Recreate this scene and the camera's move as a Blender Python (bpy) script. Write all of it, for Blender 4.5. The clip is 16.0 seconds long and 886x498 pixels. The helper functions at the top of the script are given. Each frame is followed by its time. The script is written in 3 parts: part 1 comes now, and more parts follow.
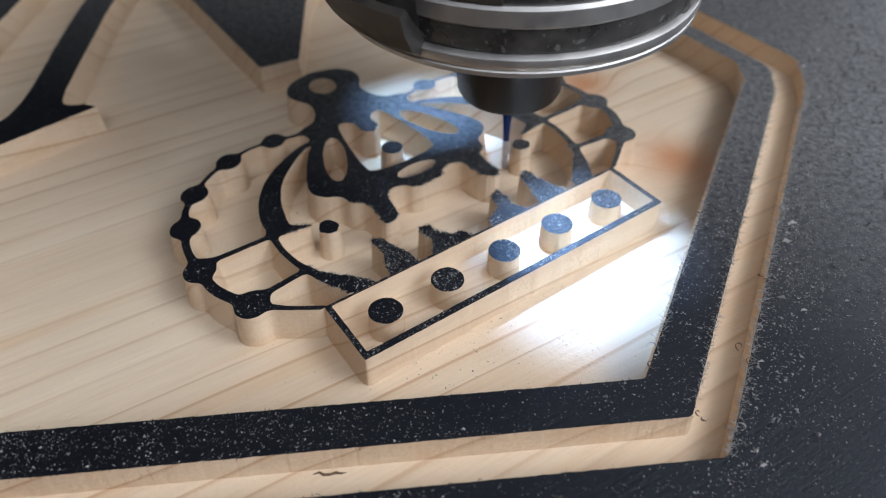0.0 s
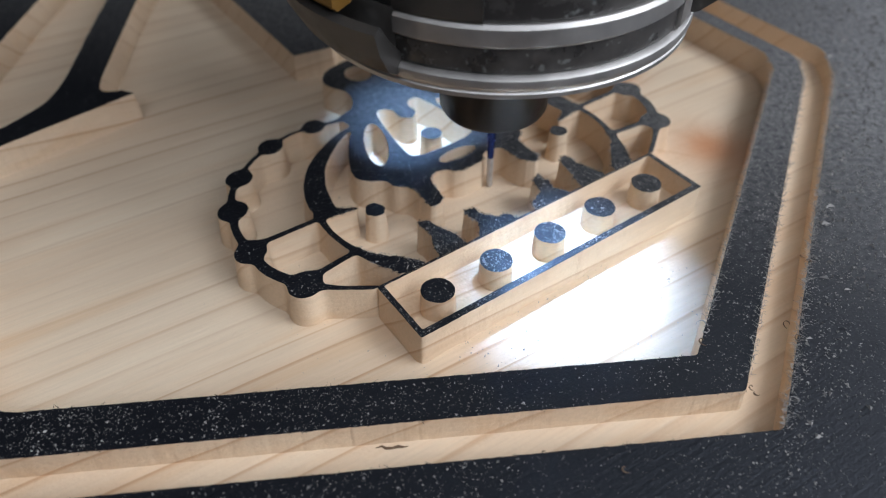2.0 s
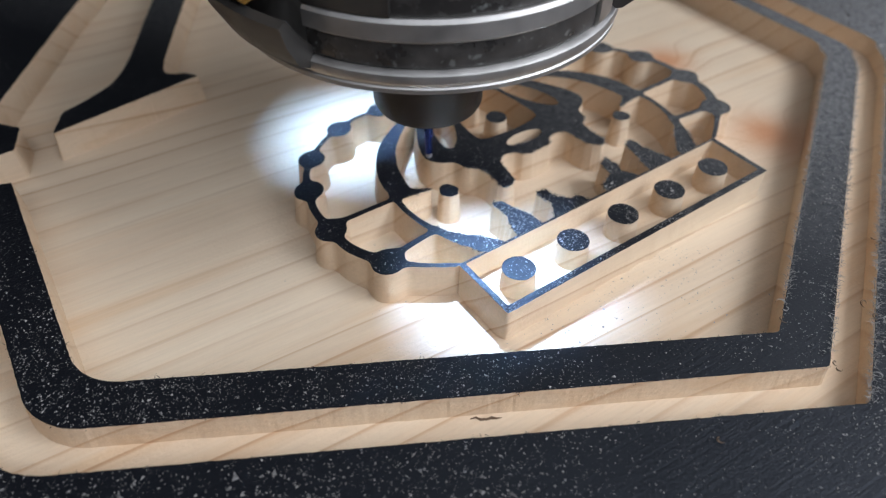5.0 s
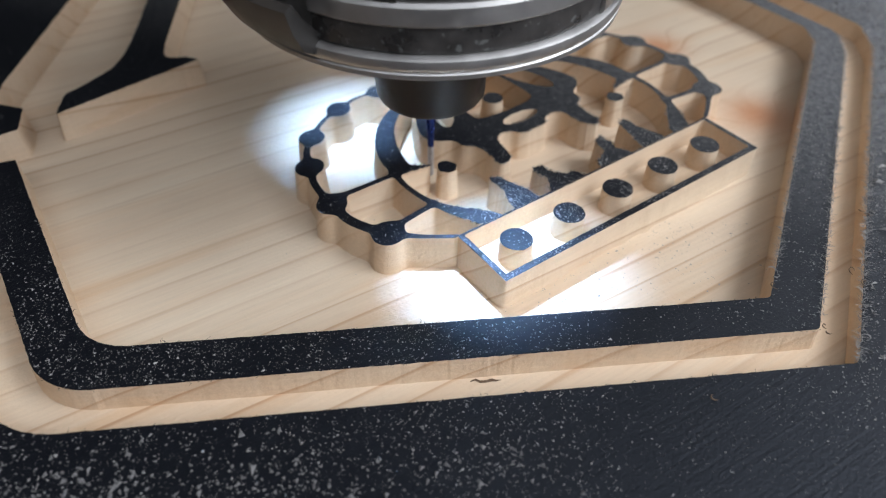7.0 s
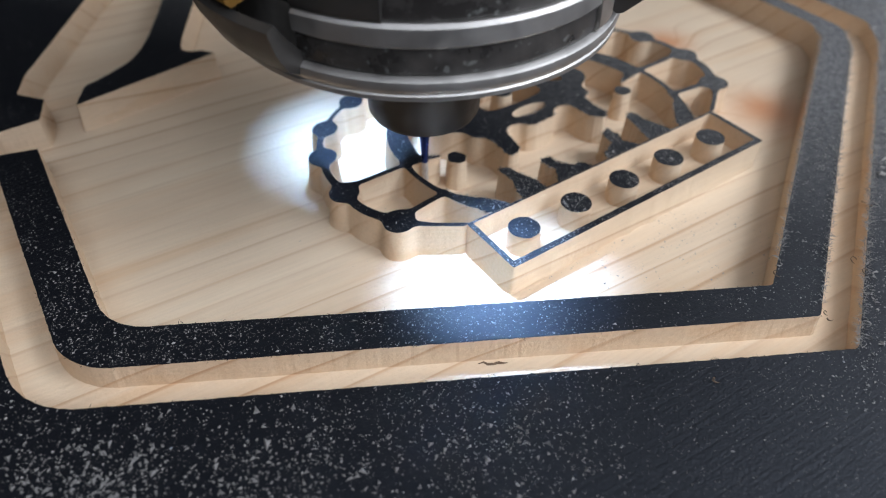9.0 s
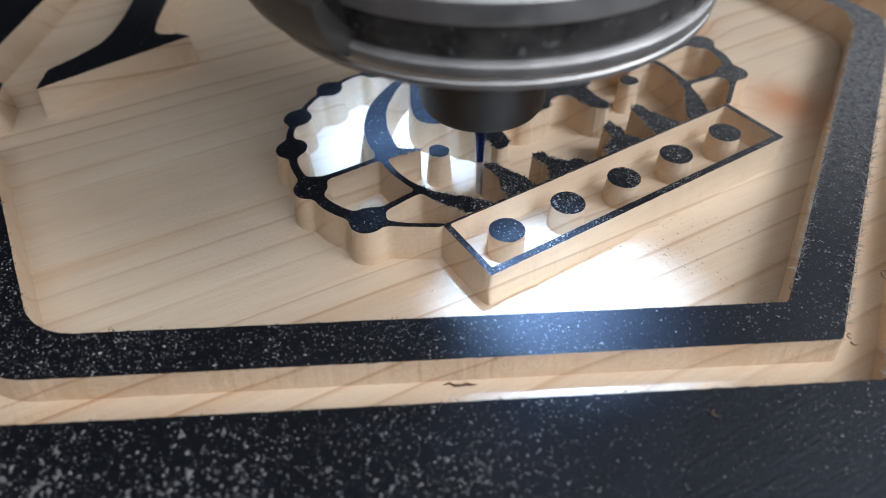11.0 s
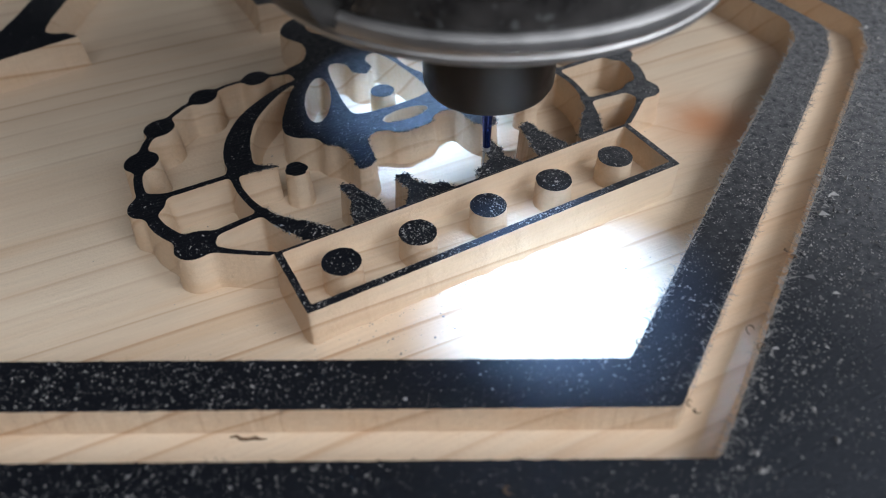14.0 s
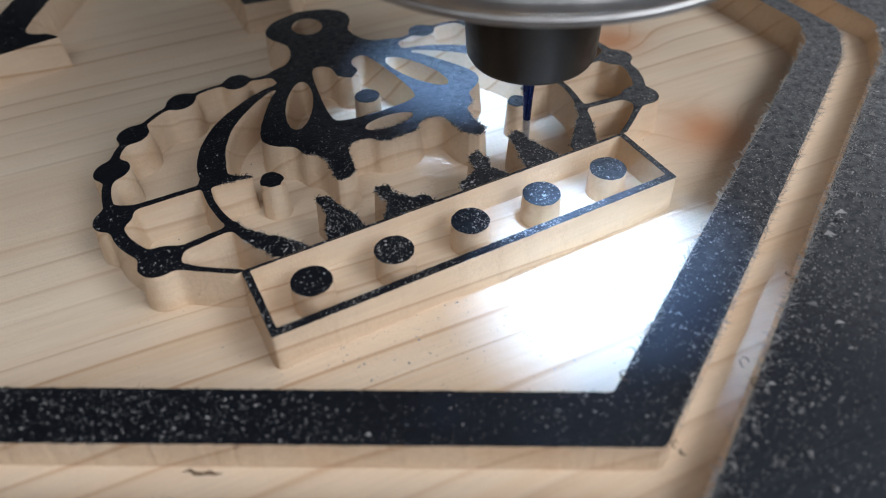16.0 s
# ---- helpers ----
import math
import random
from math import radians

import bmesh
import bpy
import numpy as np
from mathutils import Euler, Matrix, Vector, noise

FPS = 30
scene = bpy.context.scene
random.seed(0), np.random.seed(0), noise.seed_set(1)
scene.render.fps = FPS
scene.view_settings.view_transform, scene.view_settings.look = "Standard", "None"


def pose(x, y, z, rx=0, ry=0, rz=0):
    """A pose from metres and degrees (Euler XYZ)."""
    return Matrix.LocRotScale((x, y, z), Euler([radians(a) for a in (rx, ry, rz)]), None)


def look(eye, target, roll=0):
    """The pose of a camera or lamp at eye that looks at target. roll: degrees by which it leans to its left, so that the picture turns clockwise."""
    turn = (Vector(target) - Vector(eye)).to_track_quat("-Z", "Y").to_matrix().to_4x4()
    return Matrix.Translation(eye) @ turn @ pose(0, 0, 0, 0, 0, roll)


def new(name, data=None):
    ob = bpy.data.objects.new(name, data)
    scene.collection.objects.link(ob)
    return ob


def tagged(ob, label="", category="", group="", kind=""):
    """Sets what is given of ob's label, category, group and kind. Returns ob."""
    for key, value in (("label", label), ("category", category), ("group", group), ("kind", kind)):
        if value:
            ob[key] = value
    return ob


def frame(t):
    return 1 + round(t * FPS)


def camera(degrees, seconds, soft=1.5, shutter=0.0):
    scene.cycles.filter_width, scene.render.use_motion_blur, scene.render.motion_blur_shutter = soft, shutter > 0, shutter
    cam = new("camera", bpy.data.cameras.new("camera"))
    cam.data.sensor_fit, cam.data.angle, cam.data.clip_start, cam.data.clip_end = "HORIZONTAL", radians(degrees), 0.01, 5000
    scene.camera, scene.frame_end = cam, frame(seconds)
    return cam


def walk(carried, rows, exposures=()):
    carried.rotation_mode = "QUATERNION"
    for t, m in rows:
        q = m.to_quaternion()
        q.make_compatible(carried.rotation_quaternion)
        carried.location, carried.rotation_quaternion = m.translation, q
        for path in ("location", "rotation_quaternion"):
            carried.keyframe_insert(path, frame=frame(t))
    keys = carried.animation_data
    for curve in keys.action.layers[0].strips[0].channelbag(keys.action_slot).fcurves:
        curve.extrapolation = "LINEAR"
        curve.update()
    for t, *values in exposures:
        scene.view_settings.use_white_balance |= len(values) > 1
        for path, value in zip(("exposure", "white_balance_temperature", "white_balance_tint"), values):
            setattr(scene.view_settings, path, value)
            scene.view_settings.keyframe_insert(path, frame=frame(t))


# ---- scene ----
cam = camera(62.0, 16.0, soft=1.1)
cam.data.dof.use_dof, cam.data.dof.focus_distance, cam.data.dof.aperture_fstop = True, 0.143, 14.0
PATH = [
    (0, (0.00070, 0.01450, 0.11033), (-0.01676, 0.15804, -0.02785), -0.94),
    (0.5, (-0.00703, 0.01143, 0.10661), (-0.02151, 0.15497, -0.03190), -0.18),
    (1, (-0.00939, 0.01130, 0.10724), (-0.02405, 0.15461, -0.03150), -0.38),
    (1.5, (-0.01049, 0.01020, 0.10755), (-0.02530, 0.15373, -0.03094), -0.25),
    (2, (-0.01093, 0.00885, 0.10928), (-0.02601, 0.15258, -0.02897), -0.25),
    (2.5, (-0.01193, 0.00799, 0.10850), (-0.02727, 0.15147, -0.02998), -0.32),
    (3, (-0.01658, 0.00624, 0.10845), (-0.03109, 0.14952, -0.03033), 0.10),
    (3.5, (-0.01844, 0.00582, 0.10866), (-0.03298, 0.14934, -0.02988), 0.01),
    (4, (-0.01834, 0.00670, 0.10915), (-0.03308, 0.14991, -0.02968), -0.12),
    (4.5, (-0.01880, 0.00687, 0.10970), (-0.03361, 0.15032, -0.02887), -0.11),
    (5, (-0.02785, 0.00251, 0.10870), (-0.04194, 0.14554, -0.03039), 0.46),
    (7.5, (-0.02872, -0.00668, 0.10546), (-0.04097, 0.13793, -0.03215), 0.78),
    (8, (-0.03112, -0.00935, 0.10755), (-0.04422, 0.13508, -0.03018), 0.89),
    (8.5, (-0.03087, -0.01028, 0.10545), (-0.04502, 0.13407, -0.03226), 0.84),
    (9, (-0.02801, -0.00969, 0.10621), (-0.04277, 0.13459, -0.03150), 0.49),
    (11.5, (-0.01415, 0.00755, 0.09254), (-0.03858, 0.14993, -0.04578), -0.44),
    (12, (-0.00794, 0.01062, 0.09154), (-0.03405, 0.15229, -0.04720), -0.30),
    (12.5, (-0.00210, 0.01859, 0.09267), (-0.02966, 0.15982, -0.04623), -0.56),
    (13, (0.00480, 0.02260, 0.09167), (-0.02450, 0.16341, -0.04731), -0.92),
    (13.5, (0.01088, 0.02311, 0.09164), (-0.01968, 0.16370, -0.04730), -0.93),
    (14, (0.01490, 0.02533, 0.09060), (-0.01704, 0.16556, -0.04837), -1.36),
    (14.5, (0.01644, 0.02891, 0.08896), (-0.01683, 0.16876, -0.05009), -1.61),
    (15, (0.01645, 0.02994, 0.08824), (-0.01774, 0.16975, -0.05063), -1.62),
    (15.5, (0.01946, 0.03120, 0.08925), (-0.01538, 0.17042, -0.05005), -1.76),
    (16, (0.01975, 0.03507, 0.08829), (-0.01658, 0.17306, -0.05185), -2.19),
]
walk(cam, [(t, look(eye, target, roll)) for t, eye, target, roll in PATH], exposures=((0.0, 0.06), (5.0, 0.10), (9.0, 0.18), (11.5, 0.04), (16.0, -0.12)))

# ---- world, lights, exposure ----
MM = 0.001
world = bpy.data.worlds.new("workshop_air")
world.use_nodes = True
world.node_tree.nodes["Background"].inputs[0].default_value = (0.8, 0.86, 1.0, 1)
world.node_tree.nodes["Background"].inputs[1].default_value = 0.05
scene.world = world


def area_lamp(name, eye, target, size, size_y, watts, colour):
    data = bpy.data.lights.new(name, "AREA")
    data.shape, data.size, data.size_y, data.energy, data.color = "RECTANGLE", size, size_y, watts, colour
    ob = new(name, data)
    ob.matrix_world = look(eye, target)
    return ob


# unseen area lamps: south-east and north follow highlights and sheen, east and overhead panels are added to light the
# board
area_lamp("added_east_panel", (0.74, 0.06, 0.66), (0.0, 0.12, 0.0), 0.50, 0.80, 15.0, (0.84, 0.90, 1.0))
area_lamp("south_window_light", (0.62, -0.42, 0.55), (0.0, 0.1, 0.0), 0.48, 0.36, 2.6, (0.84, 0.90, 1.0))
area_lamp("north_window_light", (0.52, 0.76, 0.17), (0.0, 0.1, 0.0), 0.48, 0.20, 2.0, (0.84, 0.90, 1.0))
area_lamp("added_overhead_panel", (0.14, -0.48, 0.815), (0.14, -0.44, 0.0), 1.1, 0.5, 4.6, (0.84, 0.90, 1.0))


# ---- materials ----
def material(name):
    m = bpy.data.materials.new(name)
    m.use_nodes = True
    return m, m.node_tree.nodes, m.node_tree.links, m.node_tree.nodes["Principled BSDF"]


def ramp(nodes, links, source, stops, interpolation="LINEAR"):
    r = nodes.new("ShaderNodeValToRGB")
    r.color_ramp.interpolation = interpolation
    while len(r.color_ramp.elements) < len(stops):
        r.color_ramp.elements.new(0.5)
    for e, (at, col) in zip(r.color_ramp.elements, stops):
        e.position, e.color = at, (*col, 1) if len(col) == 3 else col
    links.new(source, r.inputs[0])
    return r.outputs[0]


def grey(v):
    return (v, v, v)


def maths(nodes, links, op, a, b=None, c=None):
    n = nodes.new("ShaderNodeMath")
    n.operation = op
    for k, v in enumerate((a, b, c)):
        if v is None:
            continue
        if isinstance(v, (int, float)):
            n.inputs[k].default_value = v
        else:
            links.new(v, n.inputs[k])
    return n.outputs[0]


def mixed(nodes, links, kind, fac, a, b):
    n = nodes.new("ShaderNodeMix")
    n.data_type, n.blend_type = "RGBA", kind
    for k, v in ((0, fac), (6, a), (7, b)):
        if isinstance(v, (int, float)):
            n.inputs[k].default_value = v
        elif isinstance(v, tuple):
            n.inputs[k].default_value = (*v, 1)
        else:
            links.new(v, n.inputs[k])
    return n.outputs[2]


def noise_tex(nodes, links, vector, scale, detail=3.0, rough=0.55):
    n = nodes.new("ShaderNodeTexNoise")
    n.inputs["Scale"].default_value, n.inputs["Detail"].default_value, n.inputs["Roughness"].default_value = scale, detail, rough
    links.new(vector, n.inputs["Vector"])
    return n.outputs[0]


def bump(nodes, links, bsdf, height, strength, distance):
    b = nodes.new("ShaderNodeBump")
    b.inputs["Strength"].default_value, b.inputs["Distance"].default_value = strength, distance
    links.new(height, b.inputs["Height"])
    links.new(b.outputs[0], bsdf.inputs["Normal"])


def pine():
    """Bare pine: growth rings running across the board, fine fibres, two knots."""
    m, nodes, links, bsdf = material("bare_pine")
    pos = nodes.new("ShaderNodeTexCoord").outputs["Object"]
    turn = nodes.new("ShaderNodeMapping")
    turn.inputs["Rotation"].default_value = (0, 0, radians(-37))
    links.new(pos, turn.inputs[0])
    along = nodes.new("ShaderNodeMapping")
    along.inputs["Scale"].default_value = (0.16, 1, 1)
    links.new(turn.outputs[0], along.inputs[0])
    split = nodes.new("ShaderNodeSeparateXYZ")
    links.new(turn.outputs[0], split.inputs[0])
    # distance to the knots bends the rings
    knots = None
    for kx, ky, size in ((44, 177, 0.0095), (20, 214, 0.008)):
        d = nodes.new("ShaderNodeVectorMath")
        d.operation = "DISTANCE"
        d.inputs[1].default_value = (kx * MM, ky * MM, -0.009)
        links.new(pos, d.inputs[0])
        near = maths(nodes, links, "POWER", 2.718, maths(nodes, links, "MULTIPLY", maths(nodes, links, "POWER", maths(nodes, links, "DIVIDE", d.outputs["Value"], size), 2.0), -1.0))
        knots = near if knots is None else maths(nodes, links, "ADD", knots, near)
    sway = noise_tex(nodes, links, along.outputs[0], 26, 2.0)
    p = maths(nodes, links, "ADD", split.outputs[1], maths(nodes, links, "MULTIPLY", sway, 0.010))
    p = maths(nodes, links, "ADD", p, maths(nodes, links, "MULTIPLY", split.outputs[2], 0.85))
    p = maths(nodes, links, "ADD", p, maths(nodes, links, "MULTIPLY", knots, 0.012))
    rings = nodes.new("ShaderNodeTexNoise")
    rings.noise_dimensions = "1D"
    rings.inputs["Detail"].default_value, rings.inputs["Scale"].default_value, rings.inputs["Roughness"].default_value = 2.0, 1.0, 0.5
    links.new(maths(nodes, links, "MULTIPLY", p, 70.0), rings.inputs["W"])
    saw = maths(nodes, links, "FRACT", maths(nodes, links, "ADD", maths(nodes, links, "MULTIPLY", p, 130.0), maths(nodes, links, "MULTIPLY", rings.outputs[0], 1.1)))
    late = ramp(nodes, links, saw, [(0.0, grey(0.0)), (0.5, grey(0.03)), (0.84, grey(0.18)), (0.925, grey(0.9)), (0.955, grey(1.0)), (0.985, grey(0.4)), (1.0, grey(0.0))])
    patch = ramp(nodes, links, noise_tex(nodes, links, along.outputs[0], 18, 2.0), [(0.40, grey(0.08)), (0.60, grey(1.0))])
    late = maths(nodes, links, "MULTIPLY", late, patch)
    fibre_map = nodes.new("ShaderNodeMapping")
    fibre_map.inputs["Scale"].default_value = (0.05, 1, 1)
    links.new(turn.outputs[0], fibre_map.inputs[0])
    fibres = noise_tex(nodes, links, fibre_map.outputs[0], 1500, 4.0)
    broad = noise_tex(nodes, links, along.outputs[0], 55, 3.0)
    col = ramp(nodes, links, broad, [(0.3, (0.70, 0.535, 0.378)), (0.7, (0.785, 0.642, 0.478))])
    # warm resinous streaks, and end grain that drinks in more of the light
    resin = ramp(nodes, links, noise_tex(nodes, links, fibre_map.outputs[0], 130, 3.0, 0.6), [(0.52, grey(0.0)), (0.72, grey(1.0))])
    col = mixed(nodes, links, "MIX", maths(nodes, links, "MULTIPLY", resin, 0.4), col, (0.66, 0.40, 0.20))
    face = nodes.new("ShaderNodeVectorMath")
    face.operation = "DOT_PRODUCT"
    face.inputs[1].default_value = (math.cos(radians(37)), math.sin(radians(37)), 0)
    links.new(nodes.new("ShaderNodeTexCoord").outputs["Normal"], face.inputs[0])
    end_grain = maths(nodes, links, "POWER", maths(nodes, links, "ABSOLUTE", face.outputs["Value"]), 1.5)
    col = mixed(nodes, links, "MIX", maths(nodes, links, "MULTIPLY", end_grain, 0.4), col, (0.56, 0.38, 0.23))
    col = mixed(nodes, links, "MIX", maths(nodes, links, "MULTIPLY", late, 0.62), col, (0.40, 0.19, 0.075))
    col = mixed(nodes, links, "MULTIPLY", 0.3, col, ramp(nodes, links, fibres, [(0.3, grey(0.72)), (0.7, grey(1.0))]))
    col = mixed(nodes, links, "MIX", maths(nodes, links, "MULTIPLY", knots, 0.8), col, (0.52, 0.20, 0.075))
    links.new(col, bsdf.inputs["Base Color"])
    bsdf.inputs["Roughness"].default_value = 0.5
    bsdf.inputs["Specular IOR Level"].default_value = 0.35
    torn = noise_tex(nodes, links, pos, 1100, 3.0, 0.6)
    passes = maths(nodes, links, "FRACT", maths(nodes, links, "ADD", maths(nodes, links, "MULTIPLY", split.outputs[2], 900.0), maths(nodes, links, "MULTIPLY", torn, 0.7)))
    relief_height = maths(nodes, links, "ADD", fibres, maths(nodes, links, "MULTIPLY", torn, 0.8))
    relief_height = maths(nodes, links, "ADD", relief_height, maths(nodes, links, "MULTIPLY", passes, 0.7))
    bump(nodes, links, bsdf, relief_height, 0.45, 0.0003)
    return m


def paint():
    """Black paint over the wood with settled wood dust in its pores; its specks also paint in glints."""
    m, nodes, links, bsdf = material("dusty_black_paint")
    pos = nodes.new("ShaderNodeTexCoord").outputs["Object"]
    warp = nodes.new("ShaderNodeVectorMath")
    warp.operation = "ADD"
    links.new(pos, warp.inputs[0])
    wob = nodes.new("ShaderNodeTexNoise")
    wob.inputs["Scale"].default_value = 900
    links.new(pos, wob.inputs["Vector"])
    scl = nodes.new("ShaderNodeVectorMath")
    scl.operation = "SCALE"
    scl.inputs["Scale"].default_value = 0.0013
    links.new(wob.outputs["Color"], scl.inputs[0])
    links.new(scl.outputs[0], warp.inputs[1])
    specks = None
    for scale, size in ((3000.0, 0.27), (1500.0, 0.23)):
        v = nodes.new("ShaderNodeTexVoronoi")
        v.inputs["Scale"].default_value = scale
        links.new(warp.outputs[0], v.inputs["Vector"])
        s = maths(nodes, links, "LESS_THAN", v.outputs["Distance"], size)
        pick = nodes.new("ShaderNodeSeparateColor")
        links.new(v.outputs["Color"], pick.inputs[0])
        s = maths(nodes, links, "MULTIPLY", s, maths(nodes, links, "GREATER_THAN", pick.outputs[0], 0.80))
        s = maths(nodes, links, "MULTIPLY", s, maths(nodes, links, "POWER", pick.outputs[1], 1.6))
        specks = s if specks is None else maths(nodes, links, "MAXIMUM", specks, s)
    cover = ramp(nodes, links, noise_tex(nodes, links, pos, 45, 4.0, 0.65), [(0.35, grey(0.25)), (0.65, grey(1.0))])
    specks = maths(nodes, links, "MULTIPLY", specks, cover)
    place = nodes.new("ShaderNodeSeparateXYZ")
    links.new(pos, place.inputs[0])
    # specks thicken to the left, standing for glints there besides dust
    specks = maths(nodes, links, "MULTIPLY", specks, ramp(nodes, links, maths(nodes, links, "ADD", maths(nodes, links, "MULTIPLY", place.outputs[0], 8.0), 0.5), [(0.2, grey(1.0)), (0.75, grey(0.45))]))
    grain = noise_tex(nodes, links, pos, 2600, 3.0, 0.7)
    base = ramp(nodes, links, grain, [(0.35, (0.0010, 0.0012, 0.0022)), (0.75, (0.0032, 0.0037, 0.0066))])
    # dust over the right-hand side of the board, with the grey sheen there painted in
    dust_sheen = maths(nodes, links, "ADD", maths(nodes, links, "MULTIPLY", place.outputs[0], 3.0), maths(nodes, links, "MULTIPLY", place.outputs[1], 8.0))
    dust_sheen = maths(nodes, links, "MULTIPLY", dust_sheen, 0.5)
    dust_sheen = ramp(nodes, links, dust_sheen, [(0.52, grey(0.0)), (0.84, grey(1.0))])
    mottle = ramp(nodes, links, noise_tex(nodes, links, pos, 620, 4.0, 0.7), [(0.32, grey(0.0)), (0.62, grey(1.0))])
    film = maths(nodes, links, "MULTIPLY", dust_sheen, mottle)
    base = mixed(nodes, links, "MIX", maths(nodes, links, "MULTIPLY", film, 0.5), base, (0.30, 0.29, 0.28))
    col = mixed(nodes, links, "MIX", maths(nodes, links, "MULTIPLY", specks, 0.7), base, (0.72, 0.69, 0.67))
    links.new(col, bsdf.inputs["Base Color"])
    links.new(ramp(nodes, links, specks, [(0.0, grey(0.50)), (1.0, grey(0.85))]), bsdf.inputs["Roughness"])
    bsdf.inputs["Specular IOR Level"].default_value = 0.45
    bsdf.inputs["Specular Tint"].default_value = (0.80, 0.87, 1.0, 1.0)
    pits = noise_tex(nodes, links, pos, 1500, 2.0, 0.6)
    # the wood's fibres show through the paint as fine streaks
    turn = nodes.new("ShaderNodeMapping")
    turn.inputs["Rotation"].default_value = (0, 0, radians(-37))
    links.new(pos, turn.inputs[0])
    along = nodes.new("ShaderNodeMapping")
    along.inputs["Scale"].default_value = (0.06, 1, 1)
    links.new(turn.outputs[0], along.inputs[0])
    streaks = noise_tex(nodes, links, along.outputs[0], 1300, 4.0, 0.65)
    height = maths(nodes, links, "ADD", maths(nodes, links, "MULTIPLY", grain, 0.5), pits)
    height = maths(nodes, links, "ADD", height, maths(nodes, links, "MULTIPLY", streaks, 1.3))
    bump(nodes, links, bsdf, height, 0.3, 0.0005)
    return m


def plain(name, colour, rough, metal=0.0, vary=0.25, scale=300.0, coat=0.0, spread=0.08):
    m, nodes, links, bsdf = material(name)
    pos = nodes.new("ShaderNodeTexCoord").outputs["Object"]
    n = noise_tex(nodes, links, pos, scale, 4.0, 0.6)
    lo, hi = tuple(c * (1 - vary) for c in colour), tuple(min(1.0, c * (1 + vary)) for c in colour)
    links.new(ramp(nodes, links, n, [(0.3, lo), (0.7, hi)]), bsdf.inputs["Base Color"])
    links.new(ramp(nodes, links, n, [(0.3, grey(max(0.03, rough - spread))), (0.7, grey(rough + spread))]), bsdf.inputs["Roughness"])
    bsdf.inputs["Metallic"].default_value, bsdf.inputs["Coat Weight"].default_value = metal, coat
    return m


def dusty_plastic():
    m, nodes, links, bsdf = material("dusty_black_plastic")
    pos = nodes.new("ShaderNodeTexCoord").outputs["Object"]
    film = ramp(nodes, links, noise_tex(nodes, links, pos, 130, 5.0, 0.65), [(0.38, grey(0.0)), (0.7, grey(1.0))])
    specks = ramp(nodes, links, noise_tex(nodes, links, pos, 620, 2.0, 0.5), [(0.62, grey(0.0)), (0.72, grey(1.0))])
    col = mixed(nodes, links, "MIX", maths(nodes, links, "MULTIPLY", film, 0.6), (0.028, 0.025, 0.0235), (0.115, 0.105, 0.098))
    col = mixed(nodes, links, "MIX", maths(nodes, links, "MULTIPLY", specks, 0.28), col, (0.40, 0.42, 0.40))
    links.new(col, bsdf.inputs["Base Color"])
    links.new(ramp(nodes, links, film, [(0.0, grey(0.22)), (1.0, grey(0.6))]), bsdf.inputs["Roughness"])
    return m


def glow(name, colour, strength):
    m, nodes, links, bsdf = material(name)
    bsdf.inputs["Base Color"].default_value = (0.8, 0.8, 0.8, 1)
    bsdf.inputs["Emission Color"].default_value, bsdf.inputs["Emission Strength"].default_value = (*colour, 1), strength
    return m


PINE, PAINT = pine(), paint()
STEEL = plain("brushed_steel", (0.52, 0.50, 0.48), 0.5, 1.0, 0.10, 260, 0.0, 0.06)
DARK_STEEL = plain("blackened_steel", (0.022, 0.019, 0.018), 0.45, 0.4, 0.2, 400)
BLACK_GLOSS = dusty_plastic()
GREY_CAST = plain("grey_cast_metal", (0.075, 0.07, 0.066), 0.45, 0.6, 0.15, 220)
YELLOW = plain("yellow_plastic", (0.20, 0.10, 0.018), 0.45, 0.0, 0.08, 200)
BLUE_BIT = plain("blue_coated_carbide", (0.025, 0.05, 0.22), 0.22, 0.85, 0.2, 900)
BARE_BIT = plain("bare_carbide", (0.50, 0.50, 0.52), 0.35, 0.6, 0.2, 900)
SOOT = plain("black_rubber", (0.01, 0.01, 0.01), 0.7)
SOCKET = plain("grey_lamp_socket", (0.20, 0.21, 0.22), 0.5, 0.0, 0.1, 400)
LED = glow("led_glow", (0.34, 0.58, 1.0), 10800.0)
DIM_LED = glow("rear_led_glow", (0.34, 0.58, 1.0), 8500.0)
DUST = plain("pale_wood_dust", (0.33, 0.315, 0.30), 0.9, 0.0, 0.15, 2000)
GRAINS = plain("grey_dust_grains", (0.16, 0.153, 0.15), 0.9, 0.0, 0.3, 900)
PLASTER = plain("plaster", (0.11, 0.11, 0.112), 0.9, 0.0, 0.06, 8)
CONCRETE = plain("concrete", (0.22, 0.21, 0.2), 0.85, 0.0, 0.2, 12)
MDF = plain("spoilboard_fibre", (0.33, 0.24, 0.16), 0.8, 0.0, 0.12, 60)


# ---- building helpers ----
def mesh_object(name, verts, faces, mat, parent=None, label="", smooth=False, mats=None, index=None):
    me = bpy.data.meshes.new(name)
    me.from_pydata([tuple(v) for v in verts], [], faces)
    for k in mats or [mat]:
        me.materials.append(k)
    if index is not None:
        me.polygons.foreach_set("material_index", index)
    if smooth:
        me.polygons.foreach_set("use_smooth", [True] * len(me.polygons))
    me.update()
    ob = new(name, me)
    ob.parent = parent
    if label:
        tagged(ob, label)
    return ob


